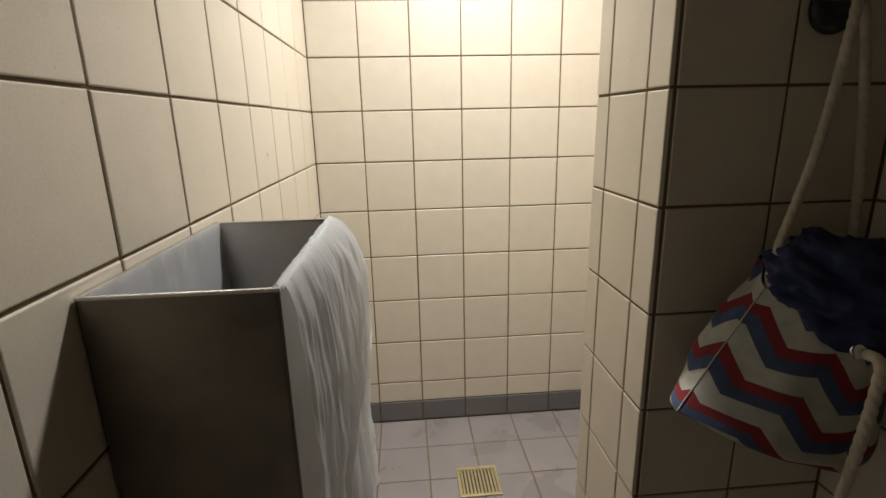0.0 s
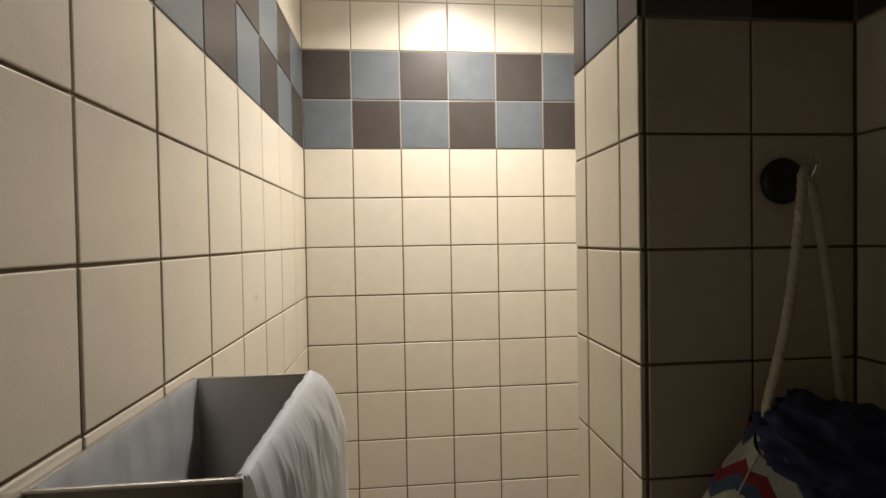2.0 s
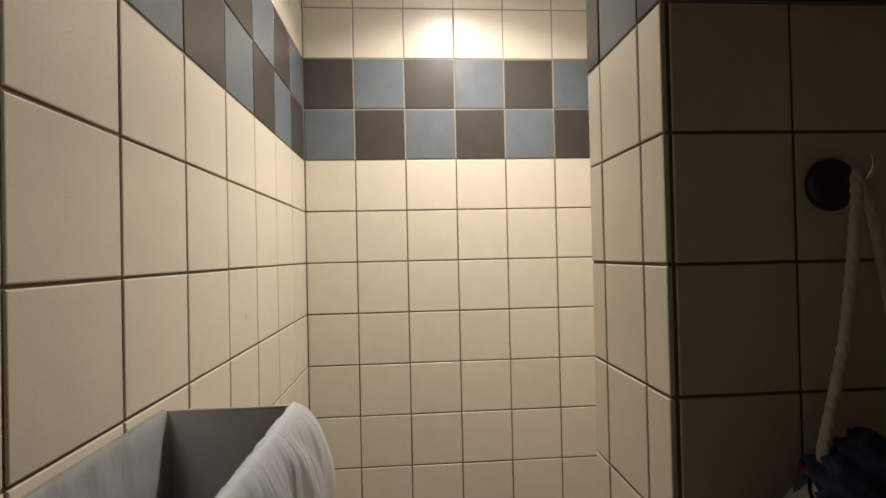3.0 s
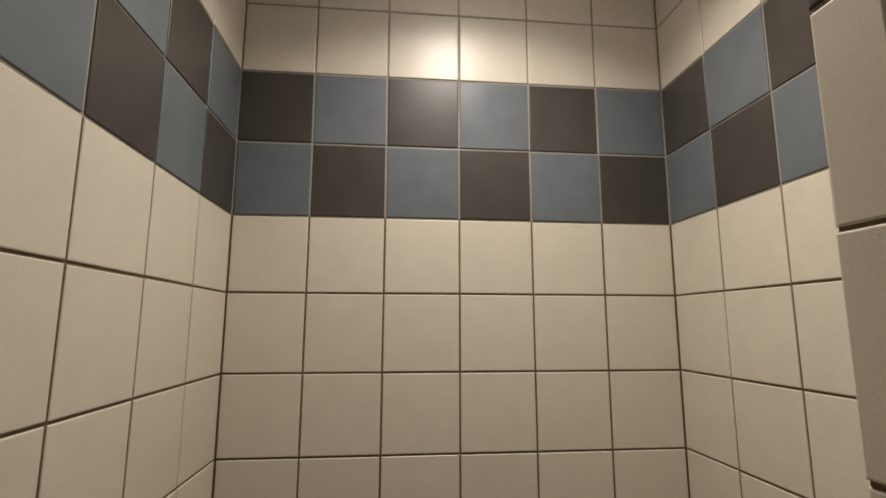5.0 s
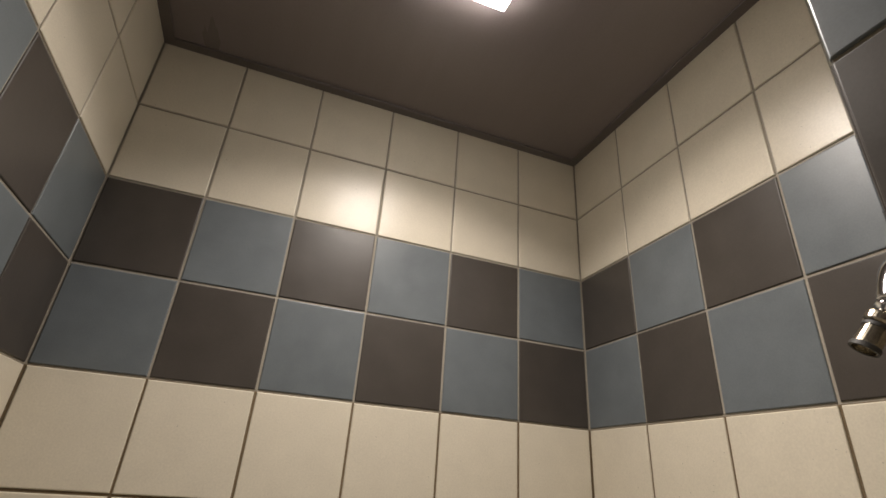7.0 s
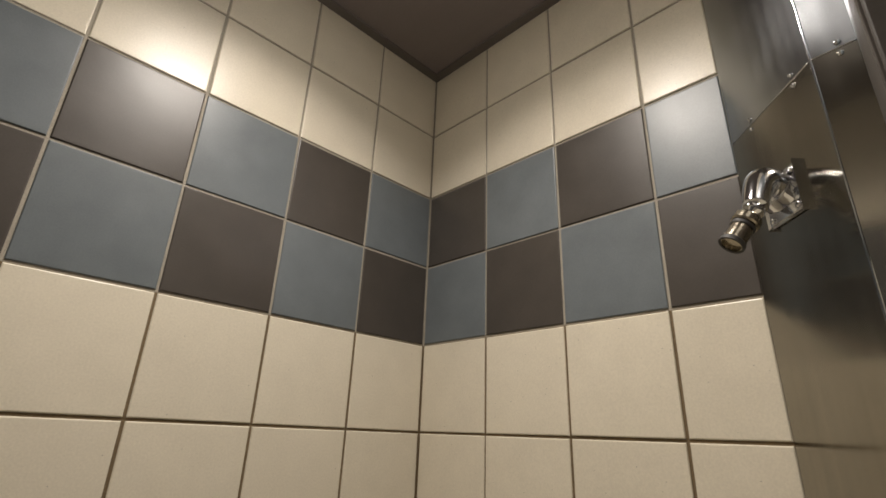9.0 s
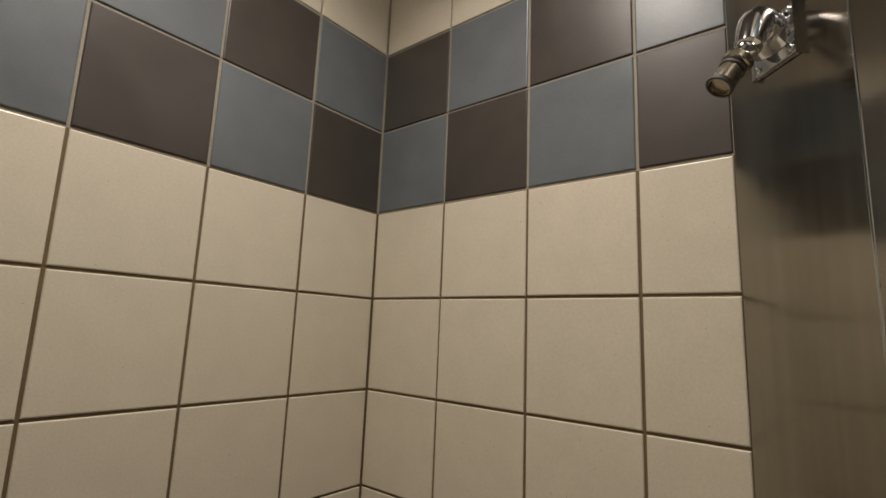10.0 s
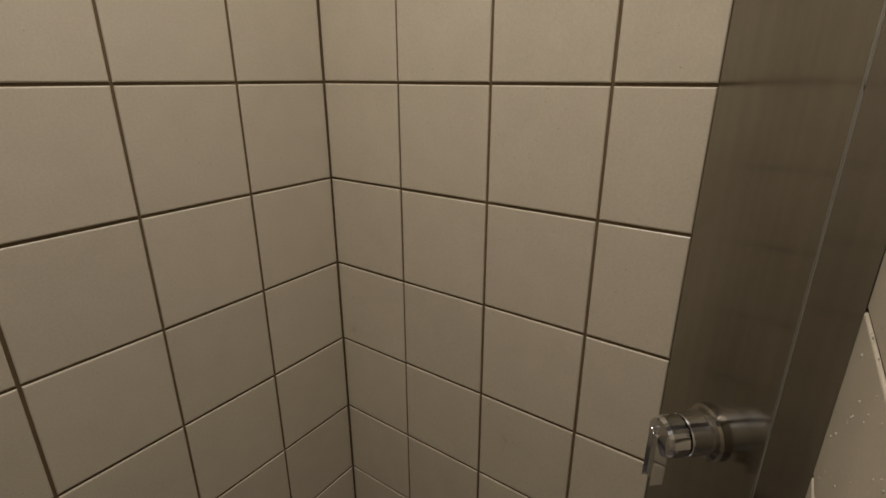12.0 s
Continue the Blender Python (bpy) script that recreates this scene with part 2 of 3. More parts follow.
def tile_mesh(w, h, mat):
    """A tile w by h with softened edges, its face at local z 0."""
    key = (round(w, 3), round(h, 3), mat.name)
    if key not in TILE_MESHES:
        me = bpy.data.meshes.new("tile")
        e, d = 0.0022, 0.0013
        rings = [[(sx * (w / 2 - i), sy * (h / 2 - i), z) for sx, sy in ((-1, -1), (1, -1), (1, 1), (-1, 1))]
                 for i, z in ((0, -THICK), (0, -d), (e * 0.4, -d * 0.35), (e, 0))]
        vs = [v for r in rings for v in r]
        fs = [(4 * r + k, 4 * r + (k + 1) % 4, 4 * r + 4 + (k + 1) % 4, 4 * r + 4 + k) for r in range(3) for k in range(4)]
        fs.append((12, 13, 14, 15))
        me.from_pydata(vs, [], fs)
        me.materials.append(mat)
        TILE_MESHES[key] = me
    return TILE_MESHES[key]


def lay(parent, origin, u, v, us, vs, pick, name="tile"):
    """Lays tiles on a plane: edges us along u and vs along v, tile faces at the plane; pick(i, j) gives the material or None."""
    u, v, o = Vector(u), Vector(v), Vector(origin)
    n = u.cross(v)
    rot = Matrix((u, v, n)).transposed().to_4x4()
    for i, (a, b) in enumerate(zip(us, us[1:])):
        for j, (c, d) in enumerate(zip(vs, vs[1:])):
            mat = pick(i, j)
            if mat is None:
                continue
            w, h = b - a - GAP, d - c - GAP
            ob = new(name, tile_mesh(w, h, mat))
            jog = random.uniform(-0.0005, 0.0004)
            ob.matrix_world = Matrix.Translation(o + u * ((a + b) / 2 + random.uniform(-.0004, .0004)) + v * ((c + d) / 2 + random.uniform(-.0004, .0004)) + n * jog) @ rot @ pose(0, 0, 0, random.uniform(-0.12, 0.12), random.uniform(-0.12, 0.12), random.uniform(-0.1, 0.1))
            ob.parent = parent


def band_pick(flip, skip=()):
    """Cream rows with a two-row checker; flip swaps the checker's colours."""
    def pick(i, j):
        if (i, j) in skip:
            return None
        if j in (9, 10):
            return M_DARK if (i + j + flip) % 2 else M_BLUE
        return M_CREAM
    return pick


COL = [0.0, 0.197, 0.3955, 0.596, 0.7965, 0.9975, W]
LCOL = [0.0, 0.206, 0.410] + [0.612 + 0.2015 * (k - 3) for k in range(3, 19)] + [-ROOM_Y]
lay(wall_back, (0, 0, 0), (1, 0, 0), (0, 0, 1), COL, ROWS, band_pick(1))
lay(wall_left, (0, 0, 0), (0, 1, 0), (0, 0, 1), [-c for c in LCOL[::-1]], ROWS, band_pick(0))
lay(wall_right, (W, 0, 0), (0, -1, 0), (0, 0, 1), [0.0, 0.200, 0.399, 0.598, 0.734], ROWS, band_pick(1))
lay(pier, (PIER_X, 0, 0), (0, -1, 0), (0, 0, 1), [-PIER_B, 0.980, 1.1425, -PIER_F], ROWS, band_pick(0))
lay(pier, (0, PIER_F, 0), (1, 0, 0), (0, 0, 1), [PIER_X + 0.012, 1.001, W], ROWS, band_pick(1))
lay(pier, (0, PIER_B, 0), (-1, 0, 0), (0, 0, 1), [-1.047, -PIER_X], ROWS, band_pick(0))
lay(wall_room, (W, 0, 0), (0, -1, 0), (0, 0, 1), [-PIER_F + 0.2037 * k for k in range(0, 16)] + [-ROOM_Y], ROWS, band_pick(0))

# grey cove tiles along the foot of the walls, 2 mm proud
COVE = [0.003, ROWS[0]]
lay(wall_back, (0, -0.002, 0), (1, 0, 0), (0, 0, 1), COL, COVE, lambda i, j: M_GREY, "cove_tile")
lay(wall_left, (0.002, 0, 0), (0, 1, 0), (0, 0, 1), [-c for c in LCOL[::-1]], COVE, lambda i, j: M_GREY, "cove_tile")
lay(wall_right, (W - 0.002, 0, 0), (0, -1, 0), (0, 0, 1), [0.0, 0.200, 0.399, 0.598, 0.734], COVE, lambda i, j: M_GREY, "cove_tile")
lay(pier, (PIER_X - 0.002, 0, 0), (0, -1, 0), (0, 0, 1), [-PIER_B, 0.980, 1.1425, -PIER_F], COVE, lambda i, j: M_GREY, "cove_tile")
lay(pier, (0, PIER_F - 0.002, 0), (1, 0, 0), (0, 0, 1), [PIER_X, 1.001, W], COVE, lambda i, j: M_GREY, "cove_tile")

# floor tiles
DRAIN = (0.512, 0.672, -0.515, -0.357)
FCOL = [0.0, 0.2, 0.405, 0.608, 0.811, 1.015, W]
FROW = [ROOM_Y] + [-0.2 - 0.2037 * k for k in range(20, -1, -1)] + [0.0]
lay(floor, (0, 0, 0), (1, 0, 0), (0, 1, 0), FCOL, FROW, lambda i, j: M_FLOOR)

# ---- floor drain ----
drain = thing("floor_drain", "square yellowish metal drain grate set in the floor", "drain", at=(0.592, -0.436, 0))
x0, x1, y0, y1 = (DRAIN[0] - 0.592, DRAIN[1] - 0.592, DRAIN[2] + 0.436, DRAIN[3] + 0.436)
# flat plate in dark rubber colour stands in for the hole's shade
bm = bmesh.new()
box_bm(bm, (x0, y0, 0.0005), (x1, y1, 0.002))
part("well", bm, M_RUBBER, drain, "dark plate imitating the shade in the drain opening")
bm = bmesh.new()
for lo, hi in (((x0, y0), (x1, y0 + 0.012)), ((x0, y1 - 0.012), (x1, y1)), ((x0, y0 + 0.012), (x0 + 0.012, y1 - 0.012)), ((x1 - 0.012, y0 + 0.012), (x1, y1 - 0.012))):
    box_bm(bm, (*lo, 0.0005), (*hi, 0.007), 0.001)
part("rim", bm, M_DRAIN, drain)
for k in range(10):
    bm = bmesh.new()
    xc = x0 + 0.012 + (x1 - x0 - 0.024) * (k + 0.5) / 10
    box_bm(bm, (xc - 0.0042, y0 + 0.012, 0.002), (xc + 0.0042, y1 - 0.012, 0.006), 0.001)
    part("bar", bm, M_DRAIN, drain)

# ---- ceiling lamp ----
light_mat = bpy.data.materials.new("lit_diffuser")
light_mat.use_nodes = True
pb = light_mat.node_tree.nodes["Principled BSDF"]
pb.inputs["Emission Color"].default_value = (1.0, 0.895, 0.80, 1)
pb.inputs["Emission Strength"].default_value = 24.0
lamp_thing = thing("ceiling_light", "oblong ceiling lamp with a lit warm white cover", "lamp", at=LAMP)
bm = bmesh.new()
box_bm(bm, (-0.100, -0.082, -0.028), (0.100, 0.082, -0.006), 0.008)
part("diffuser", bm, light_mat, lamp_thing, "glowing white cover", smooth=True)
bm = bmesh.new()
box_bm(bm, (-0.106, -0.088, -0.006), (0.106, 0.088, -0.0005), 0.002)
part("base_plate", bm, M_CHROME, lamp_thing, "bright metal base plate")

# ---- steel shower panel in the corner ----
PA, PB, PC = Vector((1.186, -0.735, 0)), Vector((1.049, -0.865, 0)), Vector((1.045, PIER_B, 0))
SEAM = 2.060
PD = (PB - PA).normalized()
PN = Vector((PD.y, -PD.x, 0))
PN = PN if PN.x < 0 else -PN
panel = thing("steel_cladding", "brushed stainless steel corner panel with riveted seam", "wall cladding", at=(1.12, -0.80, 0))


def panel_sheet(z0, z1, back):
    """Folded sheet with its return edges, between two heights."""
    b2 = bmesh.new()
    line = [Vector((W - 0.001, PA.y, 0)), PA + Vector((0.0, 0, 0)), PB, PC]
    off = [Vector((0.0, -0.002, 0)), Vector((0.0008, -0.0018, 0)), Vector((0.002, 0.0005, 0)), Vector((0.002, 0, 0))]
    sh = Vector(panel.location)
    ring = [[], []]
    for z, r in ((z0, 0), (z1, 1)):
        ring[r] = [b2.verts.new(p - sh + PN * -back + Vector((0, 0, z))) for p in line] + [b2.verts.new(p + o - sh + PN * -back + Vector((0, 0, z))) for p, o in zip(line[::-1], off[::-1])]
    n = len(ring[0])
    for k in range(n):
        b2.faces.new((ring[0][k], ring[0][(k + 1) % n], ring[1][(k + 1) % n], ring[1][k]))
    for r in ring:
        for k in range(3):
            b2.faces.new((r[k], r[k + 1], r[n - 2 - k], r[n - 1 - k]))
    return b2


part("lower_sheet", panel_sheet(0.02, SEAM - 0.0012, 0.0), M_STEEL_LOW, panel, "dull steel sheet with a water film")
part("upper_sheet", panel_sheet(SEAM + 0.0012, CEIL - 0.005, 0.0006), M_STEEL, panel)


bm = bmesh.new()
tube_bm(bm, [p + Vector((0, 0, SEAM)) - Vector(panel.location) for p in (PA, PA.lerp(PB, 0.5), PB.lerp(PA, 0.02))], 0.0011, 8)
tube_bm(bm, [p + Vector((0, 0, SEAM)) - Vector(panel.location) for p in (PB, PB.lerp(PC, 0.5), PC)], 0.0011, 8)
part("seam", bm, M_CHROME, panel, "bright edge of the overlapping sheets", smooth=True)
bm = bmesh.new()
tube_bm(bm, [PB + Vector((0.0012, 0.0004, z)) - Vector(panel.location) for z in (0.02, 0.9, 1.8, CEIL - 0.008)], 0.0018, 12)
part("fold", bm, M_STEEL, panel, "rounded fold of the sheet", smooth=True)


def facing(p, n):
    """A pose at p whose local z points along n."""
    return Matrix.Translation(p) @ n.to_track_quat("Z", "Y").to_matrix().to_4x4()


RIV = [(0.0, -0.0030), (0.0040, -0.0030), (0.0038, 0.0010), (0.0027, 0.0022), (0.0009, 0.0028)]
for base, n in ((PA.lerp(PB, 0.28), PN), (PA.lerp(PB, 0.80), PN), (PB.lerp(PC, 0.62), Vector((-1, 0, 0)))):
    for dz in (-0.0085, 0.0085):
        bm = bmesh.new()
        lathe_bm(bm, RIV[1:], facing(base + Vector((0, 0, SEAM + dz)) - Vector(panel.location), n), 14)
        part("rivet", bm, M_CHROME, panel, smooth=True)

# ---- shower head ----
HEAD_C = PA.lerp(PB, 0.48) + Vector((0, 0, 1.919))
head = thing("wall_shower", "chrome fixed wall shower on a square flange", "shower", at=HEAD_C)
side = Vector((0, 0, 1)).cross(PN).normalized()
face = Matrix((side, Vector((0, 0, 1)), PN)).transposed().to_4x4()
bm = bmesh.new()
box_bm(bm, (-0.036, -0.034, 0), (0.036, 0.034, 0.006), 0.0028, face)
flange = part("flange", bm, M_CHROME, head)
for sx in (-1, 1):
    for sy in (-1, 1):
        bm = bmesh.new()
        lathe_bm(bm, [(0.0048, 0.0055), (0.0046, 0.008), (0.003, 0.0092), (0.001, 0.0096)], face @ pose(sx * 0.027, sy * 0.025, 0), 12)
        part("screw", bm, M_CHROME, flange, smooth=True)
TIP = Vector((1.030, -0.744, 1.835)) - HEAD_C
JOINT = Vector((1.062, -0.779, 1.900)) - HEAD_C
e2 = JOINT.lerp(TIP, 0.30)
bm = bmesh.new()
P0 = [PA + PD * lat + PN * out + Vector((0, 0, z)) - HEAD_C for out, lat, z in ((0.002, 0.091, 1.919), (0.022, 0.097, 1.930), (0.043, 0.109, 1.926))] + [JOINT + (TIP - JOINT) * 0.20]
tube_bm(bm, P0, (0.0290, 0.0145), 28, steps=12)
part("arm", bm, M_CHROME, head, smooth=True)
ax = (TIP - e2).normalized()
L = (TIP - e2).length
Mz = facing(e2, ax)
bm = bmesh.new()
lathe_bm(bm, [(0.008, -0.010), (0.0135, -0.005), (0.0135, 0.002), (0.0095, 0.005), (0.0095, 0.014)], Mz)
part("ball_joint", bm, M_CHROME, head, smooth=True)
bm = bmesh.new()
lathe_bm(bm, [(0.010, 0.010), (0.0158, 0.0105), (0.0168, 0.0125), (0.0168, 0.021), (0.0155, 0.0235), (0.010, 0.024)], Mz)
part("collar", bm, M_BRASS, head, "aged brass-toned collar")
bm = bmesh.new()
lathe_bm(bm, [(0.0105, 0.0225), (0.0132, 0.0235), (0.0140, L - 0.004), (0.0146, L - 0.003), (0.0146, L), (0.0118, L), (0.0114, L - 0.004), (0.002, L - 0.004)], Mz)
nozzle = part("nozzle", bm, M_BRASS, head)
bm = bmesh.new()
lathe_bm(bm, [(0.0149, L - 0.005), (0.0154, L - 0.004), (0.0154, L + 0.001), (0.0128, L + 0.001), (0.0124, L - 0.003)], Mz, 28, False)
part("end_ring", bm, M_RUBBER, nozzle, "dark rubber ring")
bm = bmesh.new()
lathe_bm(bm, [(0.0140, 0.0245), (0.0148, 0.025), (0.0148, 0.029), (0.0140, 0.0295)], Mz, 28)
part("seal", bm, M_RUBBER, nozzle, "dark seal below the collar")

# ---- shower mixer ----
MIX_C = PA.lerp(PB, 0.54) + Vector((0, 0, 0.966))
mixer = thing("shower_mixer", "chrome push-button shower mixer with a small lever", "shower mixer", at=MIX_C)
Mm = facing(Vector((0, 0, 0)), PN)
bm = bmesh.new()
lathe_bm(bm, [(0.010, 0.0), (0.038, 0.0), (0.038, 0.006), (0.035, 0.009), (0.026, 0.011)], Mm, 36)
part("flange", bm, M_STEEL_LOW, mixer, "dull steel wall flange")
bm = bmesh.new()
lathe_bm(bm, [(0.010, 0.008), (0.0280, 0.009), (0.0280, 0.040), (0.0268, 0.0415), (0.010, 0.042)], Mm, 32)
part("body", bm, M_CHROME, mixer)
bm = bmesh.new()
lathe_bm(bm, [(0.010, 0.0430), (0.0262, 0.0434), (0.0275, 0.0450), (0.0275, 0.067), (0.0245, 0.072), (0.008, 0.074)], Mm, 32)
cap = part("cap", bm, M_CHROME, mixer)
bm = bmesh.new()
box_bm(bm, (-0.010, -0.068, 0.066), (0.010, 0.006, 0.077), 0.004, face)
part("lever", bm, M_CHROME, cap)

# ---- waste bin ----
BX, BY0, BY1, BZ0, BZ1 = 0.213, -1.519, -1.121, 0.60, 1.190
bin_ = thing("waste_bin", "open wall-mounted stainless steel waste bin", "waste bin", at=(0.11, -1.32, BZ0))
bo = Vector(bin_.location)


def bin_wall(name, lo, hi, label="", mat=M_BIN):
    b2 = bmesh.new()
    box_bm(b2, [a - b for a, b in zip(lo, bo)], [a - b for a, b in zip(hi, bo)], 0.0012)
    return part(name, b2, mat, bin_, label)


T = 0.003
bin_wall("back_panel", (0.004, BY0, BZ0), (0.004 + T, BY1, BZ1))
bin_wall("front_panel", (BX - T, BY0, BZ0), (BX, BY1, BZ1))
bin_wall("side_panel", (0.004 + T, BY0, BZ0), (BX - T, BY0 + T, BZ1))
# far side: light thrown back inside the bin is put into its colour
bin_wall("side_panel", (0.004 + T, BY1 - T, BZ0), (BX - T, BY1, BZ1), "smeared steel side, colour lightened to imitate bounced light", M_BIN_BOUNCE)
for lo, hi in (((0.002, BY0 - 0.0008, BZ1 - 0.003), (BX + 0.0008, BY0 + 0.005, BZ1 + 0.002)), ((0.002, BY1 - 0.005, BZ1 - 0.003), (BX + 0.002, BY1 + 0.002, BZ1 + 0.002)),
               ((0.002, BY0 + 0.005, BZ1 - 0.003), (0.009, BY1 - 0.005, BZ1 + 0.002)), ((BX - 0.005, BY0 + 0.005, BZ1 - 0.003), (BX + 0.002, BY1 - 0.005, BZ1 + 0.002))):
    b2 = bmesh.new()
    box_bm(b2, [a - b for a, b in zip(lo, bo)], [a - b for a, b in zip(hi, bo)], 0.0022)
    part("rim", b2, M_RIM, bin_, "polished folded rim")
bin_wall("bottom", (0.004 + T, BY0 + T, BZ0), (BX - T, BY1 - T, BZ0 + T))

# translucent liner, draped over the front of the bin
liner_mat = bpy.data.materials.new("plastic_film")
liner_mat.use_nodes = True
nt = liner_mat.node_tree
pb = nt.nodes["Principled BSDF"]
pb.inputs["Base Color"].default_value = (0.92, 0.96, 1.0, 1)
pb.inputs["Roughness"].default_value = 0.12
tr = nt.nodes.new("ShaderNodeBsdfTranslucent")
tr.inputs["Color"].default_value = (0.92, 0.96, 1.0, 1)
tp = nt.nodes.new("ShaderNodeBsdfTransparent")
m1, m2 = nt.nodes.new("ShaderNodeMixShader"), nt.nodes.new("ShaderNodeMixShader")
m1.inputs[0].default_value, m2.inputs[0].default_value = 0.58, 0.12
nt.links.new(pb.outputs[0], m1.inputs[1])
nt.links.new(tr.outputs[0], m1.inputs[2])
nt.links.new(m1.outputs[0], m2.inputs[1])
nt.links.new(tp.outputs[0], m2.inputs[2])
nt.links.new(m2.outputs[0], nt.nodes["Material Output"].inputs[0])
wn = nt.nodes.new("ShaderNodeTexNoise")
wn.inputs["Scale"].default_value, wn.inputs["Detail"].default_value = 34, 4
wg = nt.nodes.new("ShaderNodeNewGeometry")
wmap = nt.nodes.new("ShaderNodeMapping")
wmap.inputs["Scale"].default_value = (2.2, 2.2, 0.9)
nt.links.new(wg.outputs["Position"], wmap.inputs["Vector"])
nt.links.new(wmap.outputs[0], wn.inputs["Vector"])
wb = nt.nodes.new("ShaderNodeBump")
wb.inputs["Strength"].default_value, wb.inputs["Distance"].default_value = 0.30, 0.008
nt.links.new(wn.outputs["Fac"], wb.inputs["Height"])
nt.links.new(wb.outputs[0], pb.inputs["Normal"])

liner = thing("bin_liner", "crumpled translucent white plastic bag draped over the bin", "bin liner", at=(0.11, -1.32, BZ1))
lo_ = Vector(liner.location)


def sheet(name, fn, nu, nv, label=""):
    """A wrinkled film over a grid, fn(u, v) giving its points."""
    b2 = bmesh.new()
    g = [[b2.verts.new(Vector(fn(i / nu, j / nv)) - lo_) for j in range(nv + 1)] for i in range(nu + 1)]
    for i in range(nu):
        for j in range(nv):
            b2.faces.new((g[i][j], g[i + 1][j], g[i + 1][j + 1], g[i][j + 1]))
    return part(name, b2, liner_mat, liner, label, smooth=True)


def folds(u, v):
    """Uneven pleats that gather at the rim and spread downwards."""
    w = u + 0.03 * noise.noise((u * 3, v * 2.5, 8.0)) + 0.02 * v * math.sin(4 * u + 1)
    a = 1.3 * noise.noise((w * 8, v * 1.0, 3.1)) + 0.85 * noise.noise((w * 19, v * 1.6, 5.7)) + 0.34 * noise.noise((w * 48, v * 4.0, 1.7))
    return a + 0.95 * (0.35 - abs(noise.noise((w * 24 + 1.5 * v, v * 0.9, 4.4)))) + 0.40 * (0.3 - abs(noise.noise((w * 60, v * 2.2, 6.6))))


def drape(u, v):
    y = BY0 + 0.004 + (BY1 - BY0 - 0.004) * u + 0.014 * v * math.sin(9 * u) + 0.012 * v * (u - 0.3)
    s = min(1.0, v * 16)
    belly = 0.046 * math.sin(math.pi * min(1.0, v / 0.62) ** 0.7 * 0.93) ** 0.8 * (0.28 + 0.72 * u) + 0.034 * v * (0.4 + 0.6 * u)
    crush = 0.006 * noise.noise((u * 9, v * 8, 2.2)) + 0.010 * (0.3 - abs(noise.noise((u * 7 + 2 * v, v * 5 - u, 9.1)))) + 0.004 * (0.3 - abs(noise.noise((u * 21 - v, v * 13 + 3 * u, 5.5))))
    x = BX + 0.0045 + 0.002 * s + belly + crush * s * (0.55 + 0.45 * u) + 0.0115 * folds(u, v) * (0.18 + 0.82 * s) * (0.55 + 0.6 * v) * (0.45 + 0.55 * u)
    z = BZ1 + 0.004 * (1 - s) - 0.60 * v - 0.02 * v * math.sin(6 * u) + 0.03 * v * noise.noise((u * 12, 2.0, 0.5))
    return (max(x, BX + 0.0035), y, z)


def rim_over(u, v):
    y = BY0 + 0.002 + (BY1 - BY0 - 0.002) * u
    a = math.pi * v
    return (BX - T / 2 + ((0.0065 + 0.0022 * noise.noise((u * 26, v * 2, 3))) * -math.cos(a)), y, BZ1 + 0.002 + 0.004 * math.sin(a) - 0.012 * (v < 0.01) + 0.0034 * noise.noise((u * 34, v * 3, 1)))


def inner_back(u, v):
    y = BY0 + 0.006 + (BY1 - BY0 - 0.012) * u
    z = BZ1 + 0.003 - 0.52 * v
    x = 0.0115 + 0.012 * v + 0.003 * (1 + noise.noise((u * 8, v * 9, 7.7))) + 0.002 * folds(u * 0.6, v)
    return (max(x, 0.0095), y, z)


sheet("outer_drape", drape, 220, 80)
sheet("rim_fold", rim_over, 60, 8)
sheet("inner_film", inner_back, 50, 40, "bluish-white film lining the inside")

# ---- hook, bag and ropes on the pier ----
hook = thing("wall_hook", "black round wall hook with a bent chrome wire", "hook", at=(1.055, PIER_F, 1.525))
mh = facing(Vector((0, 0, 0)), Vector((0, -1, 0)))
bm = bmesh.new()
lathe_bm(bm, [(0.030, 0.0), (0.040, 0.0), (0.041, 0.006), (0.036, 0.014), (0.024, 0.019), (0.010, 0.021)], mh, 32)
part("base", bm, M_BLACK, hook, smooth=True)
bm = bmesh.new()
tube_bm(bm, [(0, -0.018, 0.0), (0.0, -0.045, -0.004), (0.004, -0.062, 0.004), (0.008, -0.068, 0.022), (0.008, -0.064, 0.036)], 0.0035, 10)
part("wire", bm, M_CHROME, hook, smooth=True)

chev = bpy.data.materials.new("chevron_cloth")
chev.use_nodes = True
nt = chev.node_tree
pb = nt.nodes["Principled BSDF"]
pb.inputs["Roughness"].default_value = 0.9
uvn = nt.nodes.new("ShaderNodeUVMap")
uvn.uv_map = "cloth"
sep = nt.nodes.new("ShaderNodeSeparateXYZ")
skew = nt.nodes.new("ShaderNodeMapping")
skew.inputs["Rotation"].default_value = (0, 0, radians(17))
nt.links.new(uvn.outputs[0], skew.inputs["Vector"])
nt.links.new(skew.outputs[0], sep.inputs[0])
pp = nt.nodes.new("ShaderNodeMath")
pp.operation = "PINGPONG"
pp.inputs[1].default_value = 0.068
nt.links.new(sep.outputs[0], pp.inputs[0])
sc = nt.nodes.new("ShaderNodeMath")
sc.operation = "MULTIPLY_ADD"
sc.inputs[1].default_value = -0.62
nt.links.new(pp.outputs[0], sc.inputs[0])
nt.links.new(sep.outputs[1], sc.inputs[2])
dv = nt.nodes.new("ShaderNodeMath")
dv.operation = "DIVIDE"
dv.inputs[1].default_value = 0.104
nt.links.new(sc.outputs[0], dv.inputs[0])
fr = nt.nodes.new("ShaderNodeMath")
fr.operation = "FRACT"
